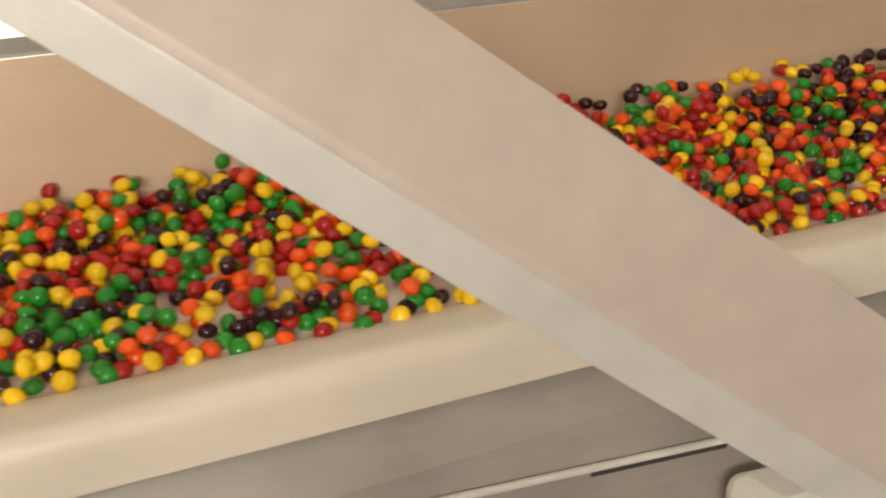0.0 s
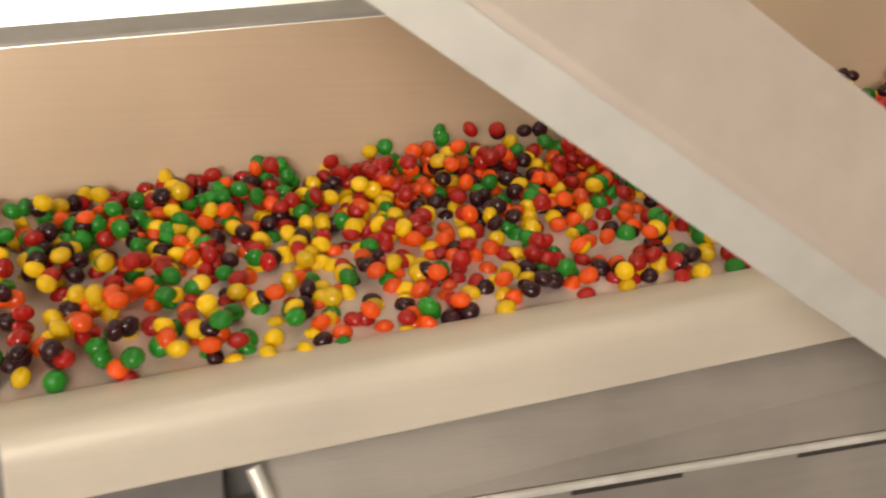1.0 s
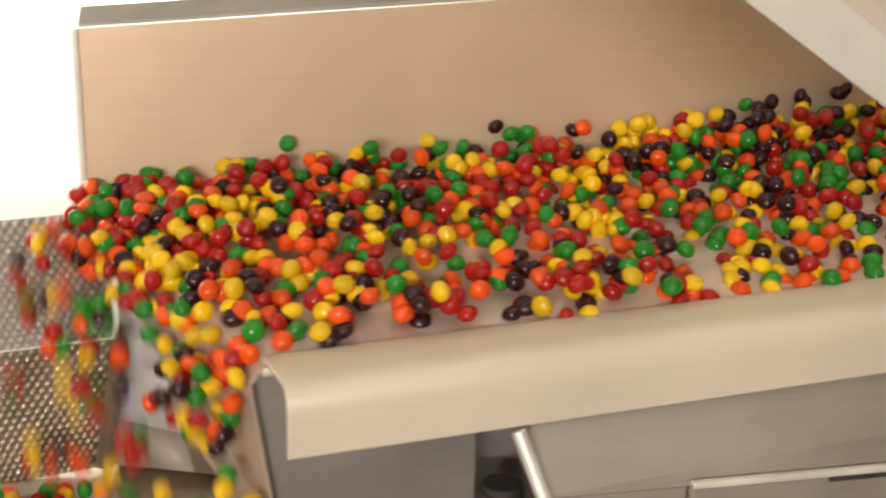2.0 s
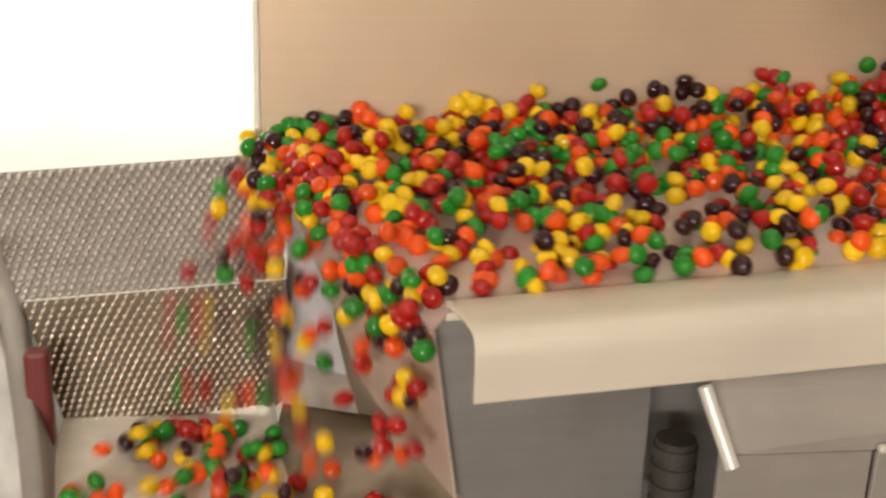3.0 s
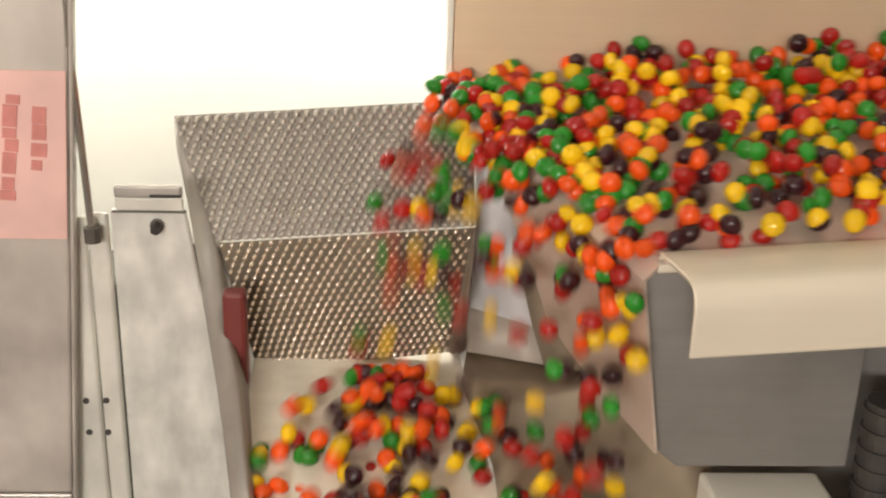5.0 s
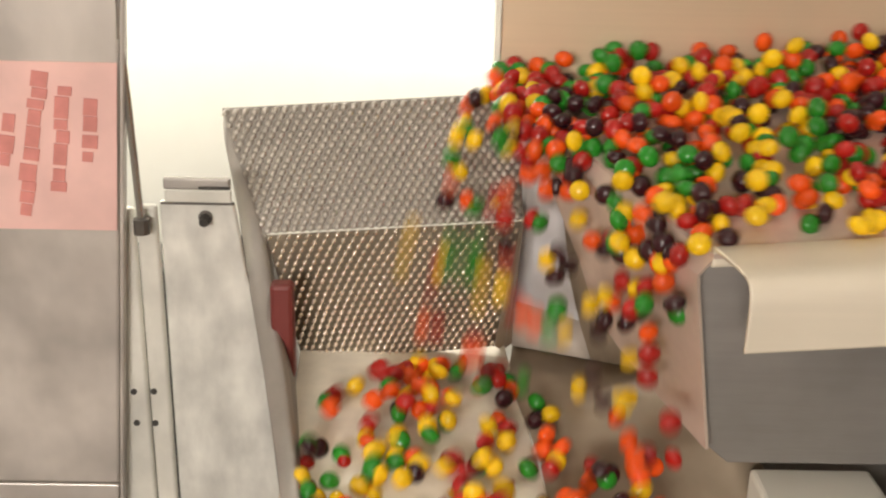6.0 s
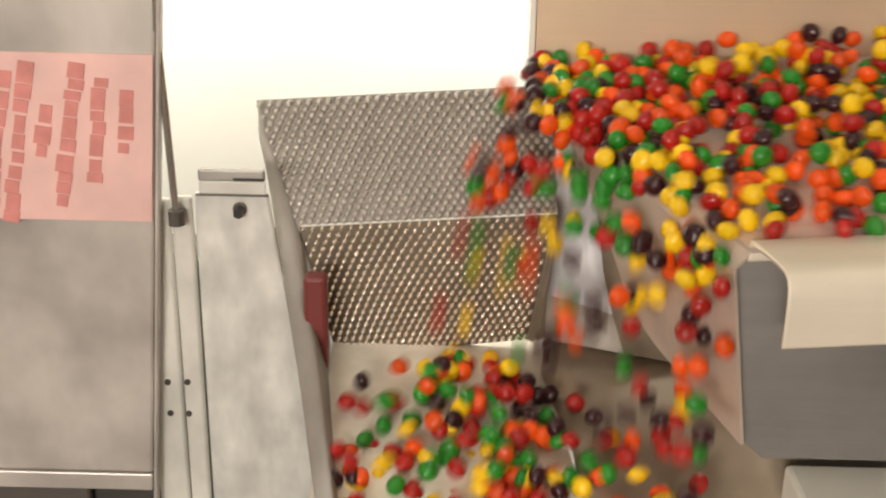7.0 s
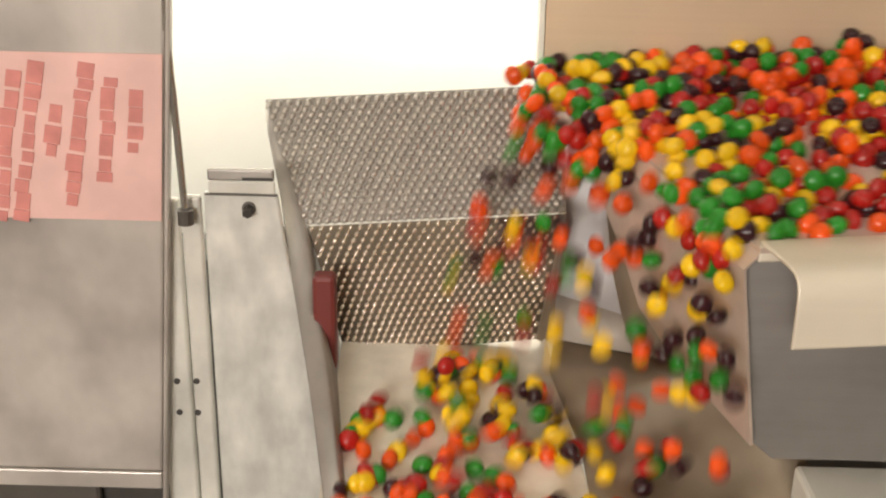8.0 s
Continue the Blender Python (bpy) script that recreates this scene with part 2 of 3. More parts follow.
def bracket_box():
    t = empty("junction_box", "small white painted steel box below the tray", "box", (0.198, 0.56, 0))
    bm = prism([(-0.036, -0.09, 0.91), (0.036, -0.09, 0.91), (0.036, 0.024, 0.91), (-0.036, 0.024, 0.91)], (0, 0, 0.08), 0.003)
    part("case", bm, WHITE, t)
    part("stem", tube((0, -0.03, 0), (0, -0.03, 0.91), 0.012), STEEL_DIM, t)


bracket_box()


# ---- the brace in front ----
def brace():
    d = Vector((0.8198, -0.1495, -0.5528))
    a, b, c = Vector((0.4438, 0.3651, 1.2404)), Vector((0.4258, 0.3657, 1.2853)), Vector((0.5091, 0.3696, 1.3092))
    b, c = b - d * d.dot(b - a), c - d * d.dot(c - a)
    t = empty("guard_brace", "broad beige painted steel angle brace crossing before the tray", "beam", tuple(b))
    u, w = (c - b).normalized(), (a - b).normalized()
    inv = Matrix.Translation(-b)
    web = prism([v - d * 0.9 for v in (b, c, c + w * 0.006, b + w * 0.006)], d * 1.6, 0.0015)
    web.transform(inv)
    part("web", web, STEEL_BEAM, t, "wide tan face")
    edge = b + w * 0.0062
    flange = prism([v - d * 0.9 for v in (edge, a, a + u * 0.006, edge + u * 0.006)], d * 1.6, 0.0015)
    flange.transform(inv)
    part("flange", flange, BEAM_LIT_EDGE, t, "narrow pale grey edge")


brace()


# ---- the chute ----
def bumps(quad, nu, nv, r, h, flat):
    """An embossed sheet: quad corners tl, tr, br, bl, raised by rows of staggered bumps."""
    tl, tr, br, bl = (Vector(v) for v in quad)
    n = (tr - tl).cross(bl - tl).normalized()
    if n.y > 0:
        n = -n
    verts, faces = [], []
    for j in range(nv):
        for i in range(nu):
            u, v = (i + (0.5 if j % 2 else 0.0) + 0.3) / (nu + 0.2), (j + 0.5) / nv
            c = (tl * (1 - u) + tr * u) * (1 - v) + (bl * (1 - u) + br * u) * v
            e1 = (tr - tl).normalized()
            e2 = n.cross(e1)
            k = len(verts)
            for rr, hh in ((1.0, 0.0), (0.62, 0.75)):
                for s in range(8):
                    an = s * math.pi / 4
                    p, q = r * rr * math.cos(an), flat * r * rr * math.sin(an)
                    verts.append(c + e1 * (0.6 * p - 0.8 * q) + e2 * (0.8 * p + 0.6 * q) + n * (h * hh))
            verts.append(c + n * h)
            for s in range(8):
                s2 = (s + 1) % 8
                faces.append((k + s, k + s2, k + 8 + s2, k + 8 + s))
                faces.append((k + 8 + s, k + 8 + s2, k + 16))
    me = bpy.data.meshes.new("bumps")
    me.from_pydata([tuple(v) for v in verts], [], faces)
    bm = bmesh.new()
    bm.from_mesh(me)
    bpy.data.meshes.remove(me)
    bmesh.ops.recalc_face_normals(bm, faces=bm.faces)
    return bm


def floor_z(y):
    return 0.995 - 0.23 * (0.69 - y)


def chute():
    t = empty("candy_chute", "open chute lined with embossed steel below the tray's end", "chute", (0, 0.7, 0))
    inv = Matrix.Translation((0, -0.7, 0))

    def add(name, bm, mat, label="", smooth=False, kind=""):
        bm.transform(inv)
        ob = part(name, bm, mat, t, label, smooth)
        if kind:
            ob["kind"] = kind
        return ob

    up = [(-0.1729, 0.76, 1.1574), (0.0313, 0.76, 1.1724), (0.0324, 0.72, 1.096), (-0.1423, 0.72, 1.0828)]
    lo = [(-0.1403, 0.7195, 1.0818), (0.0324, 0.7195, 1.095), (0.0163, 0.711, 1.006), (-0.1153, 0.711, 0.9903)]
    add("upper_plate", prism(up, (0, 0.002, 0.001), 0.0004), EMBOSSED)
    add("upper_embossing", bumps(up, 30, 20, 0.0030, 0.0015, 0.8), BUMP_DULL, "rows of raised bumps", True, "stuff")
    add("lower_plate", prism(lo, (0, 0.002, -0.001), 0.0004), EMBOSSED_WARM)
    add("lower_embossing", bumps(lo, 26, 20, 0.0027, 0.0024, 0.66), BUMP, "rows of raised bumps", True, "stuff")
    # left side cheek: a broad folded edge, and the plate behind it
    fold = (
        ((-0.1733, 0.7580, 1.1538), (-0.1686, 0.7580, 1.1555)),
        ((-0.1708, 0.7480, 1.1366), (-0.1631, 0.7480, 1.1360)),
        ((-0.1649, 0.7360, 1.1163), (-0.1538, 0.7360, 1.1158)),
        ((-0.1586, 0.7220, 1.0930), (-0.1449, 0.7220, 1.0917)),
        ((-0.1540, 0.7100, 1.0732), (-0.1388, 0.7100, 1.0720)),
        ((-0.1490, 0.6950, 1.0509), (-0.1340, 0.6950, 1.0497)),
        ((-0.1415, 0.6720, 1.0288), (-0.1271, 0.6720, 1.0275)),
        ((-0.1335, 0.6450, 1.0100), (-0.1194, 0.6450, 1.0088)),
        ((-0.1259, 0.6150, 0.9946), (-0.1130, 0.6150, 0.9933)),
        ((-0.1189, 0.5850, 0.9812), (-0.1074, 0.5850, 0.9808)),
        ((-0.1116, 0.5520, 0.9721), (-0.1016, 0.5520, 0.9717)),
        ((-0.1014, 0.5000, 0.9690), (-0.0933, 0.5000, 0.9686)),
    )
    rows = []
    for left, right in fold:
        left, right = Vector(left), Vector(right)
        rows.append([left + Vector((0.002, 0.012, 0.0)), left + Vector((0.0, 0.004, 0.0)), left + Vector((0.002, 0.0, 0.0)), right - Vector((0.001, 0.0, 0.0)),
                     right + Vector((0.0005, 0.003, 0.0)), right + Vector((0.001, 0.012, 0.0))])
    add("cheek_fold", sheet(rows, 0.0015), STEEL_FOLD, "broad folded edge of dull steel", True)
    add("side_cheek", sheet([[Vector(q) + Vector((0.001, 0.0125, 0.0)), Vector(q) + Vector((0.002, 0.09, -0.05))] for p, q in fold[4:]], 0.0015), GREY)
    add("red_block", box(-0.1325, -0.1175, 0.676, 0.690, 0.995, 1.063, 0.003), RED, "dark red rubber stop block")
    # floor of the chute and its right cheek
    add("chute_floor", prism([(-0.118, 0.722, floor_z(0.722)), (0.024, 0.722, floor_z(0.722)), (0.046, 0.56, floor_z(0.56)), (0.050, 0.36, floor_z(0.36)),
                              (-0.115, 0.36, floor_z(0.36))], (0, 0, -0.004), 0.001), CREAM)
    # right wall of the chute: white above and brown below paint its light and shade
    wall = (
        ((0.0325, 0.7450, 1.1557), (0.0607, 0.7120, 1.1347)),
        ((0.0347, 0.7520, 1.1322), (0.0733, 0.7220, 1.1066)),
        ((0.0345, 0.7550, 1.0987), (0.0838, 0.7250, 1.0735)),
        ((0.0319, 0.7520, 1.0619), (0.0946, 0.7050, 1.0448)),
        ((0.0318, 0.7420, 1.0271), (0.1081, 0.6850, 1.0254)),
        ((0.0304, 0.7280, 0.9984), (0.1231, 0.6600, 1.0135)),
        ((0.0246, 0.6856, 0.9955), (0.1390, 0.6300, 1.0058)),
        ((0.0328, 0.6478, 0.9868), (0.1577, 0.6050, 1.0009)),
        ((0.0408, 0.6106, 0.9782), (0.1723, 0.5900, 0.9871)),
        ((0.0430, 0.5742, 0.9699), (0.1782, 0.5780, 0.9678)),
        ((0.0434, 0.5409, 0.9622), (0.1787, 0.5500, 0.9524)),
    )
    rows = []
    for left, right in wall:
        left, right = Vector(left), Vector(right)
        rows.append([left.lerp(right, k / 6) + Vector((0.006, 0.006, -0.004)) * math.sin(math.pi * k / 6) for k in range(7)])
    add("lit_guide", sheet([row[:4] for row in rows[:5]], 0.0015), GUIDE, "worn white plastic guide wall", True)
    add("fade_band", sheet([row[:4] for row in rows[4:6]], 0.0015), GUIDE_FADE, "scuffed beige foot of the guide wall", True)
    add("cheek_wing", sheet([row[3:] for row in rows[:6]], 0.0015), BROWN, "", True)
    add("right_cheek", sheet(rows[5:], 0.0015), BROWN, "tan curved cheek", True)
    # filler sheet whose brown colour gives the shaded gap beside the plate
    add("shaded_return", prism([(0.0326, 0.7205, 1.0945), (0.0165, 0.712, 1.0055), (0.0230, 0.720, 0.9985), (0.0300, 0.7285, 1.0000), (0.0314, 0.7425, 1.0271), (0.0344, 0.7625, 1.0964)],
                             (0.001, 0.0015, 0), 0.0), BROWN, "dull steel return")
    for x in (-0.11, 0.118):
        add("leg", box(x - 0.012, x + 0.012, 0.37, 0.394, 0, floor_z(0.37) - 0.006, 0.002), STEEL_DIM)
        add("leg", box(x - 0.012, x + 0.012, 0.66, 0.684, 0, floor_z(0.66) - 0.006, 0.002), STEEL_DIM)
    return t


chute()


def tub():
    t = empty("collecting_tub", "open grey steel tub under the chute's mouth", "tub", (0.0, 0.24, 0.55))
    part("base", box(-0.2, 0.2, -0.12, 0.12, 0.0, 0.006, 0.001), STEEL_DIM, t)
    part("side", box(-0.2, -0.194, -0.12, 0.12, 0.007, 0.2, 0.001), STEEL_DIM, t)
    part("side", box(0.194, 0.2, -0.12, 0.12, 0.007, 0.2, 0.001), STEEL_DIM, t)
    part("end", box(-0.193, 0.193, -0.12, -0.114, 0.007, 0.2, 0.001), STEEL_DIM, t)
    part("end", box(-0.193, 0.193, 0.114, 0.12, 0.007, 0.2, 0.001), STEEL_DIM, t)
    part("stand", box(-0.15, 0.15, -0.1, 0.1, -0.55, -0.001, 0.004), STEEL_DIM, t)


tub()


# ---- the guard at the chute's side ----
def guard():
    t = empty("machine_guard", "pale worn metal guard frame with a hinge", "guard", (-0.2, 0.70, 0))
    inv = Matrix.Translation((0.2, -0.70, 0))

    def add(name, bm, mat, label="", under=None):
        bm.transform(inv)
        return part(name, bm, mat, under or t, label)

    strip_a = add("strip", box(-0.2420, -0.2205, 0.694, 0.70, 0, 1.108, 0.002), PALE)
    strip_b = add("strip", box(-0.2195, -0.2058, 0.694, 0.70, 0, 1.110, 0.002), PALE)
    plate = add("plate", prism([(-0.2048, 0.698, 0), (-0.115, 0.698, 0), (-0.122, 0.698, 0.92), (-0.1500, 0.698, 1.06), (-0.1567, 0.698, 1.1115), (-0.2048, 0.698, 1.1115)], (0, 0.005, 0), 0.0015), GALVANISED, "mottled galvanised plate")
    # dark sheet added behind the plate to make the shadow beside the cheek
    add("gap_shade", box(-0.2040, -0.1300, 0.742, 0.746, 0, 1.072, 0.001), STEEL_DIM)
    leaf = add("hinge_leaf", box(-0.2004, -0.1575, 0.6945, 0.6978, 1.1122, 1.1205, 0.0008), PALE, "pale hinge leaf")
    add("hinge_barrel", box(-0.2004, -0.1575, 0.6925, 0.6978, 1.1212, 1.1292, 0.0015), STEEL_FOLD, "flat hinge barrel", leaf)
    add("hinge_slot", box(-0.1775, -0.1575, 0.6915, 0.6923, 1.1222, 1.1240, 0.0), DARK, "dark slot", leaf)
    add("hinge_bar", box(-0.2030, -0.1560, 0.6945, 0.6978, 1.1107, 1.1119, 0.0003), STEEL_DIM)
    add("bolt", tube((-0.1752, 0.697, 1.1015), (-0.1752, 0.690, 1.1000), 0.0034, 6), DARK, "dark bolt head", plate)
    add("washer", tube((-0.1752, 0.6978, 1.1015), (-0.1752, 0.6965, 1.1015), 0.0046, 16), STEEL_DIM, "", plate)
    for x, z in ((-0.2331 + 0.003, 0.9755), (-0.2185 + 0.002, 0.9759), (-0.2349 + 0.005, 0.9513), (-0.2201 + 0.003, 0.9513)):
        add("screw", tube((x, 0.6955, z), (x, 0.6930, z), 0.0022, 10), DARK, "small dark screw", strip_a if x < -0.22 else strip_b)
    return t


guard()


def rod():
    t = empty("latch_rod", "thin upright steel rod on the guard", "rod", (-0.2145, 0.688, 1.093))
    part("shaft", tube((0, 0, 0.004), (-0.004, 0, 0.125), 0.0024, 12), CHROME, t)
    part("foot", tube((0, 0, 0), (0, 0, 0.010), 0.0052, 12), STEEL_DIM, t)
    part("tip", tube((-0.004, 0, 0.125), (-0.0045, 0, 0.17), 0.0033, 12), CHROME, t)


rod()


def side_door():
    t = empty("guard_door", "greyish frosted sheet door with a pink label", "guard door", (-0.4358, 0.645, 0.012))
    # moved back and enlarged from the eye, so it fits the same view
    t.location, t.scale = (-0.462, 0.688, -0.0850), (1.068, 1.068, 1.068)
    # sheared to fit the camera's view: upright edges lean, the bottom stays level
    skew = Matrix.Identity(4)
    skew[0][2] = 0.0787

    def skewed(name, bm, mat, parent, label=""):
        bm.transform(skew)
        return part(name, bm, mat, parent, label)

    back = (Matrix.Translation((-0.4358, 0.645, 0.012)) @ Matrix.Rotation(radians(4.5), 4, "Y")).inverted()
    skewed("sheet", box(-0.25, 0.132, -0.003, 0.003, 0.93, 1.7, 0.002), FROST, t)
    skewed("edge_strip", box(0.1325, 0.1350, -0.004, 0.004, 0.90, 1.7, 0.001), FROST, t)
    skewed("bottom_strip", box(-0.25, 0.132, -0.004, 0.004, 0.917, 0.9295, 0.001), FROST, t)
    lab = skewed("label_sheet", box(-0.22, 0.1310, -0.0042, -0.0032, 1.106, 1.207, 0.0002), PINK, t, "faded pink warning label")
    random.seed(5)
    # unreadable lettering, turned on its side, as plain bars
    for x0, z0, x1, z1 in ((-0.2970, 1.206, -0.3160, 1.115), (-0.2826, 1.2105, -0.3041, 1.1143), (-0.2537, 1.2079, -0.2725, 1.1223),
                           (-0.2416, 1.1983, -0.2508, 1.1352), (-0.2266, 1.1904, -0.2318, 1.1531), (-0.2741, 1.1844, -0.2809, 1.1537)):
        run, k = math.hypot(x1 - x0, z1 - z0), 0.0
        lean = math.atan2(x0 - x1, z0 - z1)
        while k < run - 0.004:
            dz = random.uniform(0.005, 0.013)
            w = random.uniform(0.0030, 0.0050)
            bm = box(-w, w, -0.0048, -0.0043, -min(dz, run - k), 0.0, 0.0)
            bm.transform(Matrix.Translation((x0 + (x1 - x0) * k / run + random.uniform(-0.001, 0.001), 0.645, z0 - 0.005 + (z1 - z0) * k / run)) @ Matrix.Rotation(lean, 4, "Y"))
            bm.transform(back)
            skewed("letter_bar", bm, PINK_INK, lab)
            k += dz + random.choice((0.0005, 0.0008, 0.0022))


side_door()


# made-up box that hides the lit floor and darkens below the door
def cabinet():
    t = empty("dark_backing", "dark grey steel machine cabinet behind the guard door", "cabinet", (-0.55, 0.85, 0))
    part("case", box(-0.3, 0.30, -0.1, 0.1, 0.0, 0.99, 0.004), DARK, t)
    part("panel", box(-0.2, 0.24, -0.108, -0.101, 0.1, 0.93, 0.003), STEEL_DIM, t)


cabinet()


def white_cover():
    t = empty("drive_cover", "white plastic drive cover beside the tray's rail", "cover", (0.775, 0.46, -0.006))
    part("shell", box(-0.09, 0.2, -0.03, 0.03, 0.90, 1.062, 0.012), WHITE, t)
    part("foot", box(-0.06, 0.17, -0.02, 0.02, 0.006, 0.899, 0.003), STEEL_DIM, t)


white_cover()


# made-up housing for the fill lamp that whitens the north wall
def added_wall_light():
    t = empty("added_wall_light", "long white wall light above the machine", "wall light", (-0.50, 0.99, 1.50))
    part("housing", box(-0.85, 0.85, -0.03, 0.012, -0.05, 0.05, 0.004), WHITE, t)
    part("bracket", box(-0.7, -0.67, -0.015, 0.005, 0.051, 1.40, 0.002), STEEL_DIM, t)
    part("bracket", box(0.67, 0.7, -0.015, 0.005, 0.051, 1.40, 0.002), STEEL_DIM, t)


added_wall_light()


# ---- lamp in the ceiling, added out of view ----
def ceiling_lights():
    gm = glow("lamp_glow", WARM, 4.0)
    for x, y in ((0.5, 0.2),):
        t = empty("added_ceiling_light", "long warm ceiling light with a glowing diffuser", "ceiling light", (x, y, 2.84), group="ceiling lights")
        part("frame", box(-0.38, 0.38, -0.11, 0.11, 0.0, 0.06, 0.004), WHITE, t)
        part("diffuser", box(-0.33, 0.33, -0.08, 0.08, -0.008, -0.001, 0.002), gm, t)


ceiling_lights()


# fixture made up to house the unseen front lamp
def added_front_light():
    t = empty("added_wall_light", "long warm wall light with a glowing diffuser", "wall light", (-0.7, -2.93, 1.75))
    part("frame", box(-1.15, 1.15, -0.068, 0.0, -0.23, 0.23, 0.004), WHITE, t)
    part("diffuser", box(-1.1, 1.1, 0.001, 0.01, -0.2, 0.2, 0.002), glow("front_key_glow", WARM, 4.0), t)


added_front_light()


# ---- the candies ----
COLOURS = {
    "red": (0.42, 0.014, 0.010), "orange": (0.86, 0.095, 0.008), "yellow": (0.90, 0.56, 0.010),
    "green": (0.022, 0.24, 0.020), "purple": (0.036, 0.008, 0.012),
}
SPEED = 0.25


def candy_meshes():
    out = []
    for name, c in COLOURS.items():
        mat = material("shell_" + name, c, 0.13, 0.0, 0.08, 90, 0.0, 1, coat=0.0, random_part=0.18)
        bm = bmesh.new()
        bmesh.ops.create_uvsphere(bm, u_segments=14, v_segments=8, radius=0.0066)
        for v in bm.verts:
            v.co.z *= 0.76
        me = bpy.data.meshes.new("candy_" + name)
        bm.to_mesh(me)
        bm.free()
        me.materials.append(mat)
        me.polygons.foreach_set("use_smooth", [True] * len(me.polygons))
        out.append((name, me))
    return out


def cut(way):
    """Rows by whole frame, ending with the clip."""
    rows, before = {}, None
    for f, row in way:
        if f <= 240:
            rows[round(f)] = row
        else:
            k = (240 - before[0]) / (f - before[0])
            rows[240] = tuple(p + (q - p) * k for p, q in zip(before[1], row))
            break
        before = (f, row)
    return rows


def ground_z(x, y):
    """Height of the chute's floor, or of the tan cheek that rises from it."""
    base = 0.018 + 0.176 * (0.72 - y)
    return floor_z(y) + 0.22 * min(max(x - base, 0.0), 0.1)


def flight(rnd, x0, y, lift, order):
    """The way of one candy: along the bed, over the edge, down to the chute's floor, out into the tub."""
    v = SPEED
    xe = edge_x(y) - 0.004
    te = (x0 - xe) / v
    ang = [rnd.uniform(-25, 25), rnd.uniform(-25, 25), rnd.uniform(0, 360)]
    if rnd.random() < 0.35:
        ang[0] = rnd.uniform(40, 90)
    way = []

    def heap(x):
        grow = -0.35 + 1.9 * min(max(x - 0.10, 0.0), 0.25) + 1.0 * min(max(x - 0.35, 0.0), 0.4)
        return lift * (1.0 + grow * min(max((lift - 0.012) / 0.01, 0.0), 1.0))

    def put(t, x, yy, z, a):
        way.append((t * FPS, (x, yy, z, *a)))

    t, k = 0.0, 0
    stop = min(te, 8.0)
    step = 1.1 + rnd.random() * 0.5
    while t < stop - 0.15:
        hop = (rnd.random() ** 3) * 0.006
        put(t, x0 - v * t + rnd.uniform(-0.002, 0.002), y + rnd.uniform(-0.003, 0.003), bed_z(x0 - v * t, y) + heap(x0 - v * t) + hop, ang)
        ang = [ang[0] + rnd.uniform(-40, 40), ang[1] + rnd.uniform(-40, 40), ang[2] + rnd.uniform(-60, 60)]
        t += step
    if te >= 8.0:
        put(8.0, x0 - v * 8, y, bed_z(x0 - v * 8, y) + heap(x0 - v * 8), ang)
        return cut(way)
    z = bed_z(xe, y) + heap(xe)
    put(te, xe, y, z, ang)
    # those at the back are thrown clear, those in front drop along the apron
    back = min(max((y - 0.60) / 0.15, 0.0), 1.0) ** 1.4
    vx = 0.03 * (1 - back) - (0.03 * rnd.random() + 0.24 * back * rnd.uniform(0.55, 1.25) + 0.10 * rnd.random() ** 4)
    half_g = 0.65 + 4.25 * back
    vy = rnd.gauss(-0.05 - 0.10 * back, 0.05)
    vz = back * 0.35 * rnd.random() ** 2
    spin = [rnd.uniform(-70, 70) for _ in range(3)]
    # rolling over the rounded edge
    roll = rnd.uniform(0.03, 0.07)
    te, xe, y, z, vz = te + roll, xe - 0.008, min(y + vy * roll, 0.768), z - 0.010 * (1 - 0.8 * back), vz - 0.13 * (1 - back)
    ang = [p + 0.5 * q for p, q in zip(ang, spin)]
    put(te, xe, y, z, ang)
    ahead = 0.09 if y > 0.70 else 0.02
    tf = 0.04
    while True:
        yl, zl = y + vy * tf, z + vz * tf - half_g * tf * tf
        yl = min(yl, max(0.69, y - ahead * tf / 0.15))
        if zl <= ground_z(xe + vx * tf, yl) + 0.006 or tf > 0.6:
            break
        tf += 0.01
    n = 4
    for i in range(1, n + 1):
        s = tf * i / n
        xx = max(xe + vx * s, -0.106)
        yy = min(y + vy * s, max(0.69, y - ahead * s / 0.15))
        ang = [p + q for p, q in zip(ang, spin)]
        put(te + s, xx, yy, max(z + vz * s - half_g * s * s, ground_z(xx, yy) + 0.0055), ang)
    t = te + tf
    # a small bounce, then sliding down the chute floor
    pace = rnd.uniform(0.26, 0.50)
    drift = rnd.uniform(-0.42, 0.10) if xx < 0.03 else rnd.uniform(-0.45, -0.15)
    for dt, hop in ((0.09, 0.016 * rnd.random()), (0.2, 0.0), ((yy - 0.352) / pace, 0.0)):
        y2 = max(yy - pace * dt, 0.352)
        ang = [p + 0.6 * q for p, q in zip(ang, spin)]
        x2 = min(max(xx + drift * dt, -0.104), 0.1)
        put(t + dt, x2, y2, ground_z(x2, y2) + 0.0055 + hop, ang)
    t += (yy - 0.352) / pace
    # at rest in the tub
    lay = order // 420
    put(t + 0.22, rnd.uniform(-0.18, 0.18), rnd.uniform(0.14, 0.335), 0.563 + 0.011 * lay + rnd.uniform(0, 0.004), ang)
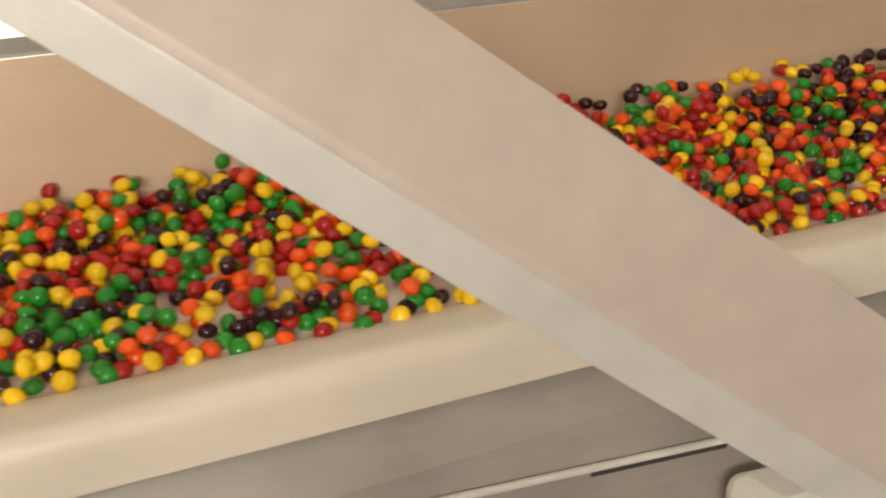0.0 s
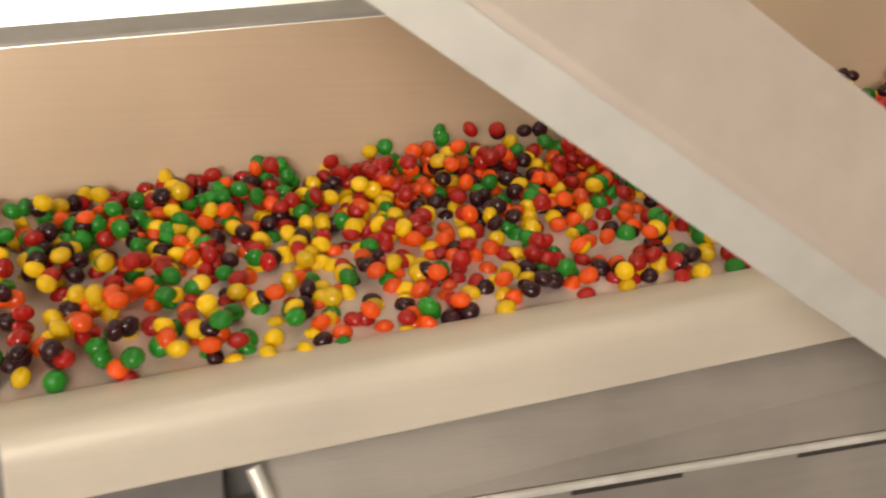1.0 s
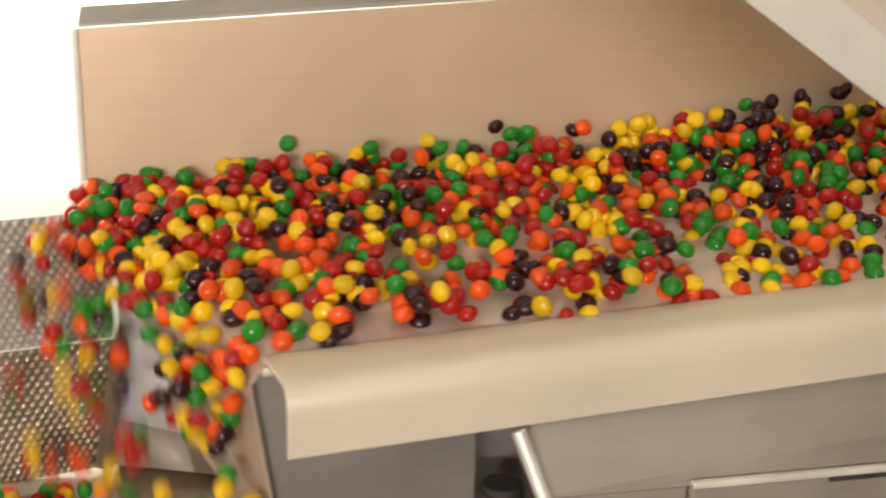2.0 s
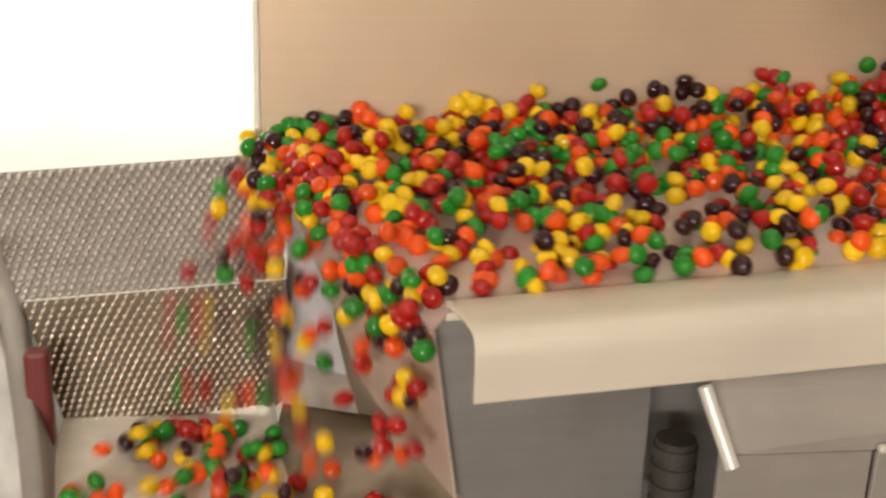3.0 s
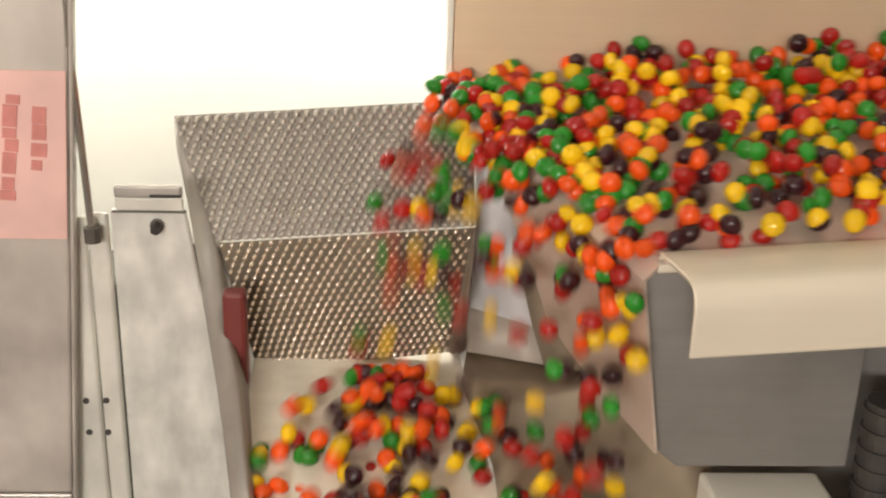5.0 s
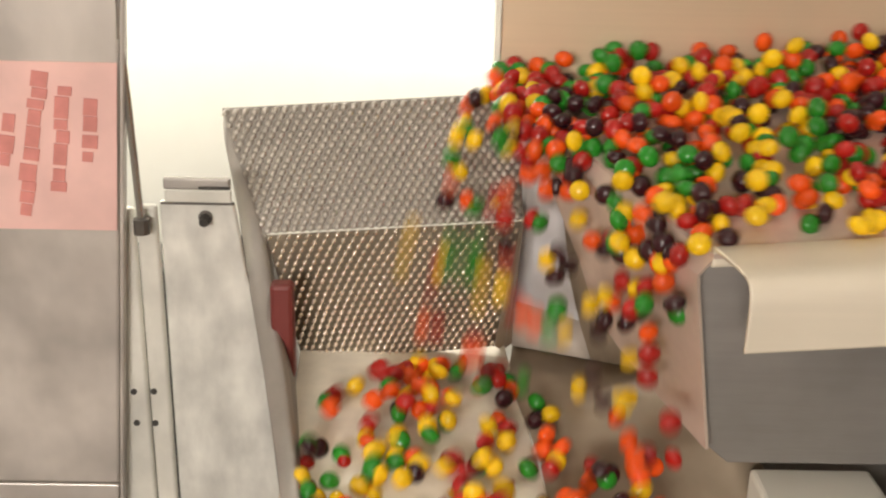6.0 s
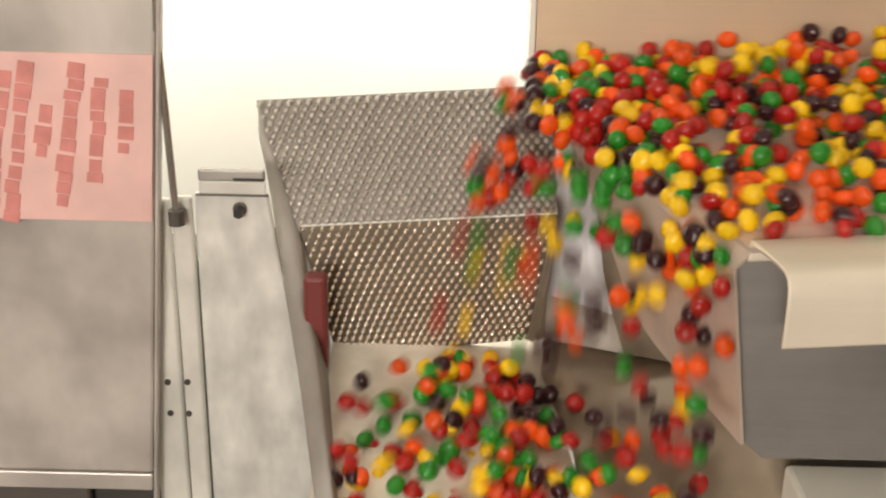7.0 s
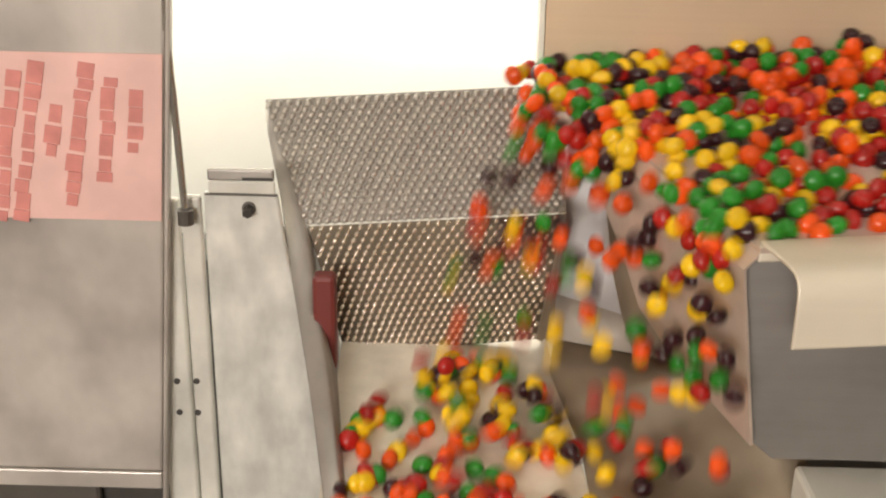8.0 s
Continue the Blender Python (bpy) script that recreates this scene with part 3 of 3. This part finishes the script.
    if way[-1][0] < 240:
        way.append((240, way[-1][1]))
    return cut(way)


def candies():
    rnd = random.Random(11)
    meshes = candy_meshes()
    weights = (22, 21, 21, 19, 17)
    made, seeds = [], []
    nx, ny = 178, 18
    for i in range(nx):
        for j in range(ny):
            y = 0.5695 + 0.0120 * (j + (0.5 if i % 2 else 0)) + rnd.uniform(-0.0025, 0.0025)
            if y > 0.7695:
                continue
            x = edge_x(y) + 0.003 + 0.0124 * i + rnd.uniform(-0.003, 0.003)
            front = y < 0.655
            # bare patches show between the candies in front
            bare = math.sin(31.0 * x + 40.0 * y) * math.sin(17.0 * x - 55.0 * y + 1.3)
            if rnd.random() < ((0.93 if bare < 0.38 else 0.62) if front else 0.96):
                seeds.append((x, y, 0.0055))
            if rnd.random() < ((0.42 if bare < 0.38 else 0.12) if front else 0.74):
                seeds.append((x + 0.006, min(y + 0.006, 0.769), 0.0145))
            if y > 0.705 and rnd.random() < 0.5:
                seeds.append((x + 0.003, min(y + 0.003, 0.769), 0.0235))
    seeds.sort()
    # candies of one colour tend to lie together
    spots = [(rnd.uniform(0, 2.4), rnd.uniform(0.56, 0.78), rnd.choices(meshes, weights)[0]) for _ in range(650)]
    stream = empty("candy_stream", "dense stream of glossy mixed coloured candies on the tray", "candies", (0, 0, 0), "stuff")
    for n, (x, y, lift) in enumerate(seeds):
        name, me = rnd.choices(meshes, weights)[0]
        if rnd.random() < 0.32:
            name, me = min(spots, key=lambda q: (q[0] - x) ** 2 + (q[1] - y) ** 2)[2]
        ob = new("candy", me)
        s = rnd.uniform(0.94, 1.06)
        ob.scale = (s, s, s * rnd.uniform(0.95, 1.08))
        if y < 0.632 and lift > 0.008 and x < 2.0:
            tagged(ob, "round glossy " + name + " sugar-coated candy on a steel tray", "candy", "flowing candies")
        else:
            ob.parent = stream
        made.append((ob, flight(rnd, x, y, lift, n)))
    return made


CANDIES = candies()


def motions():
    for ob, rows in CANDIES:
        walk(ob, [(k / FPS, pose(*row)) for k, row in sorted(rows.items())])


motions()
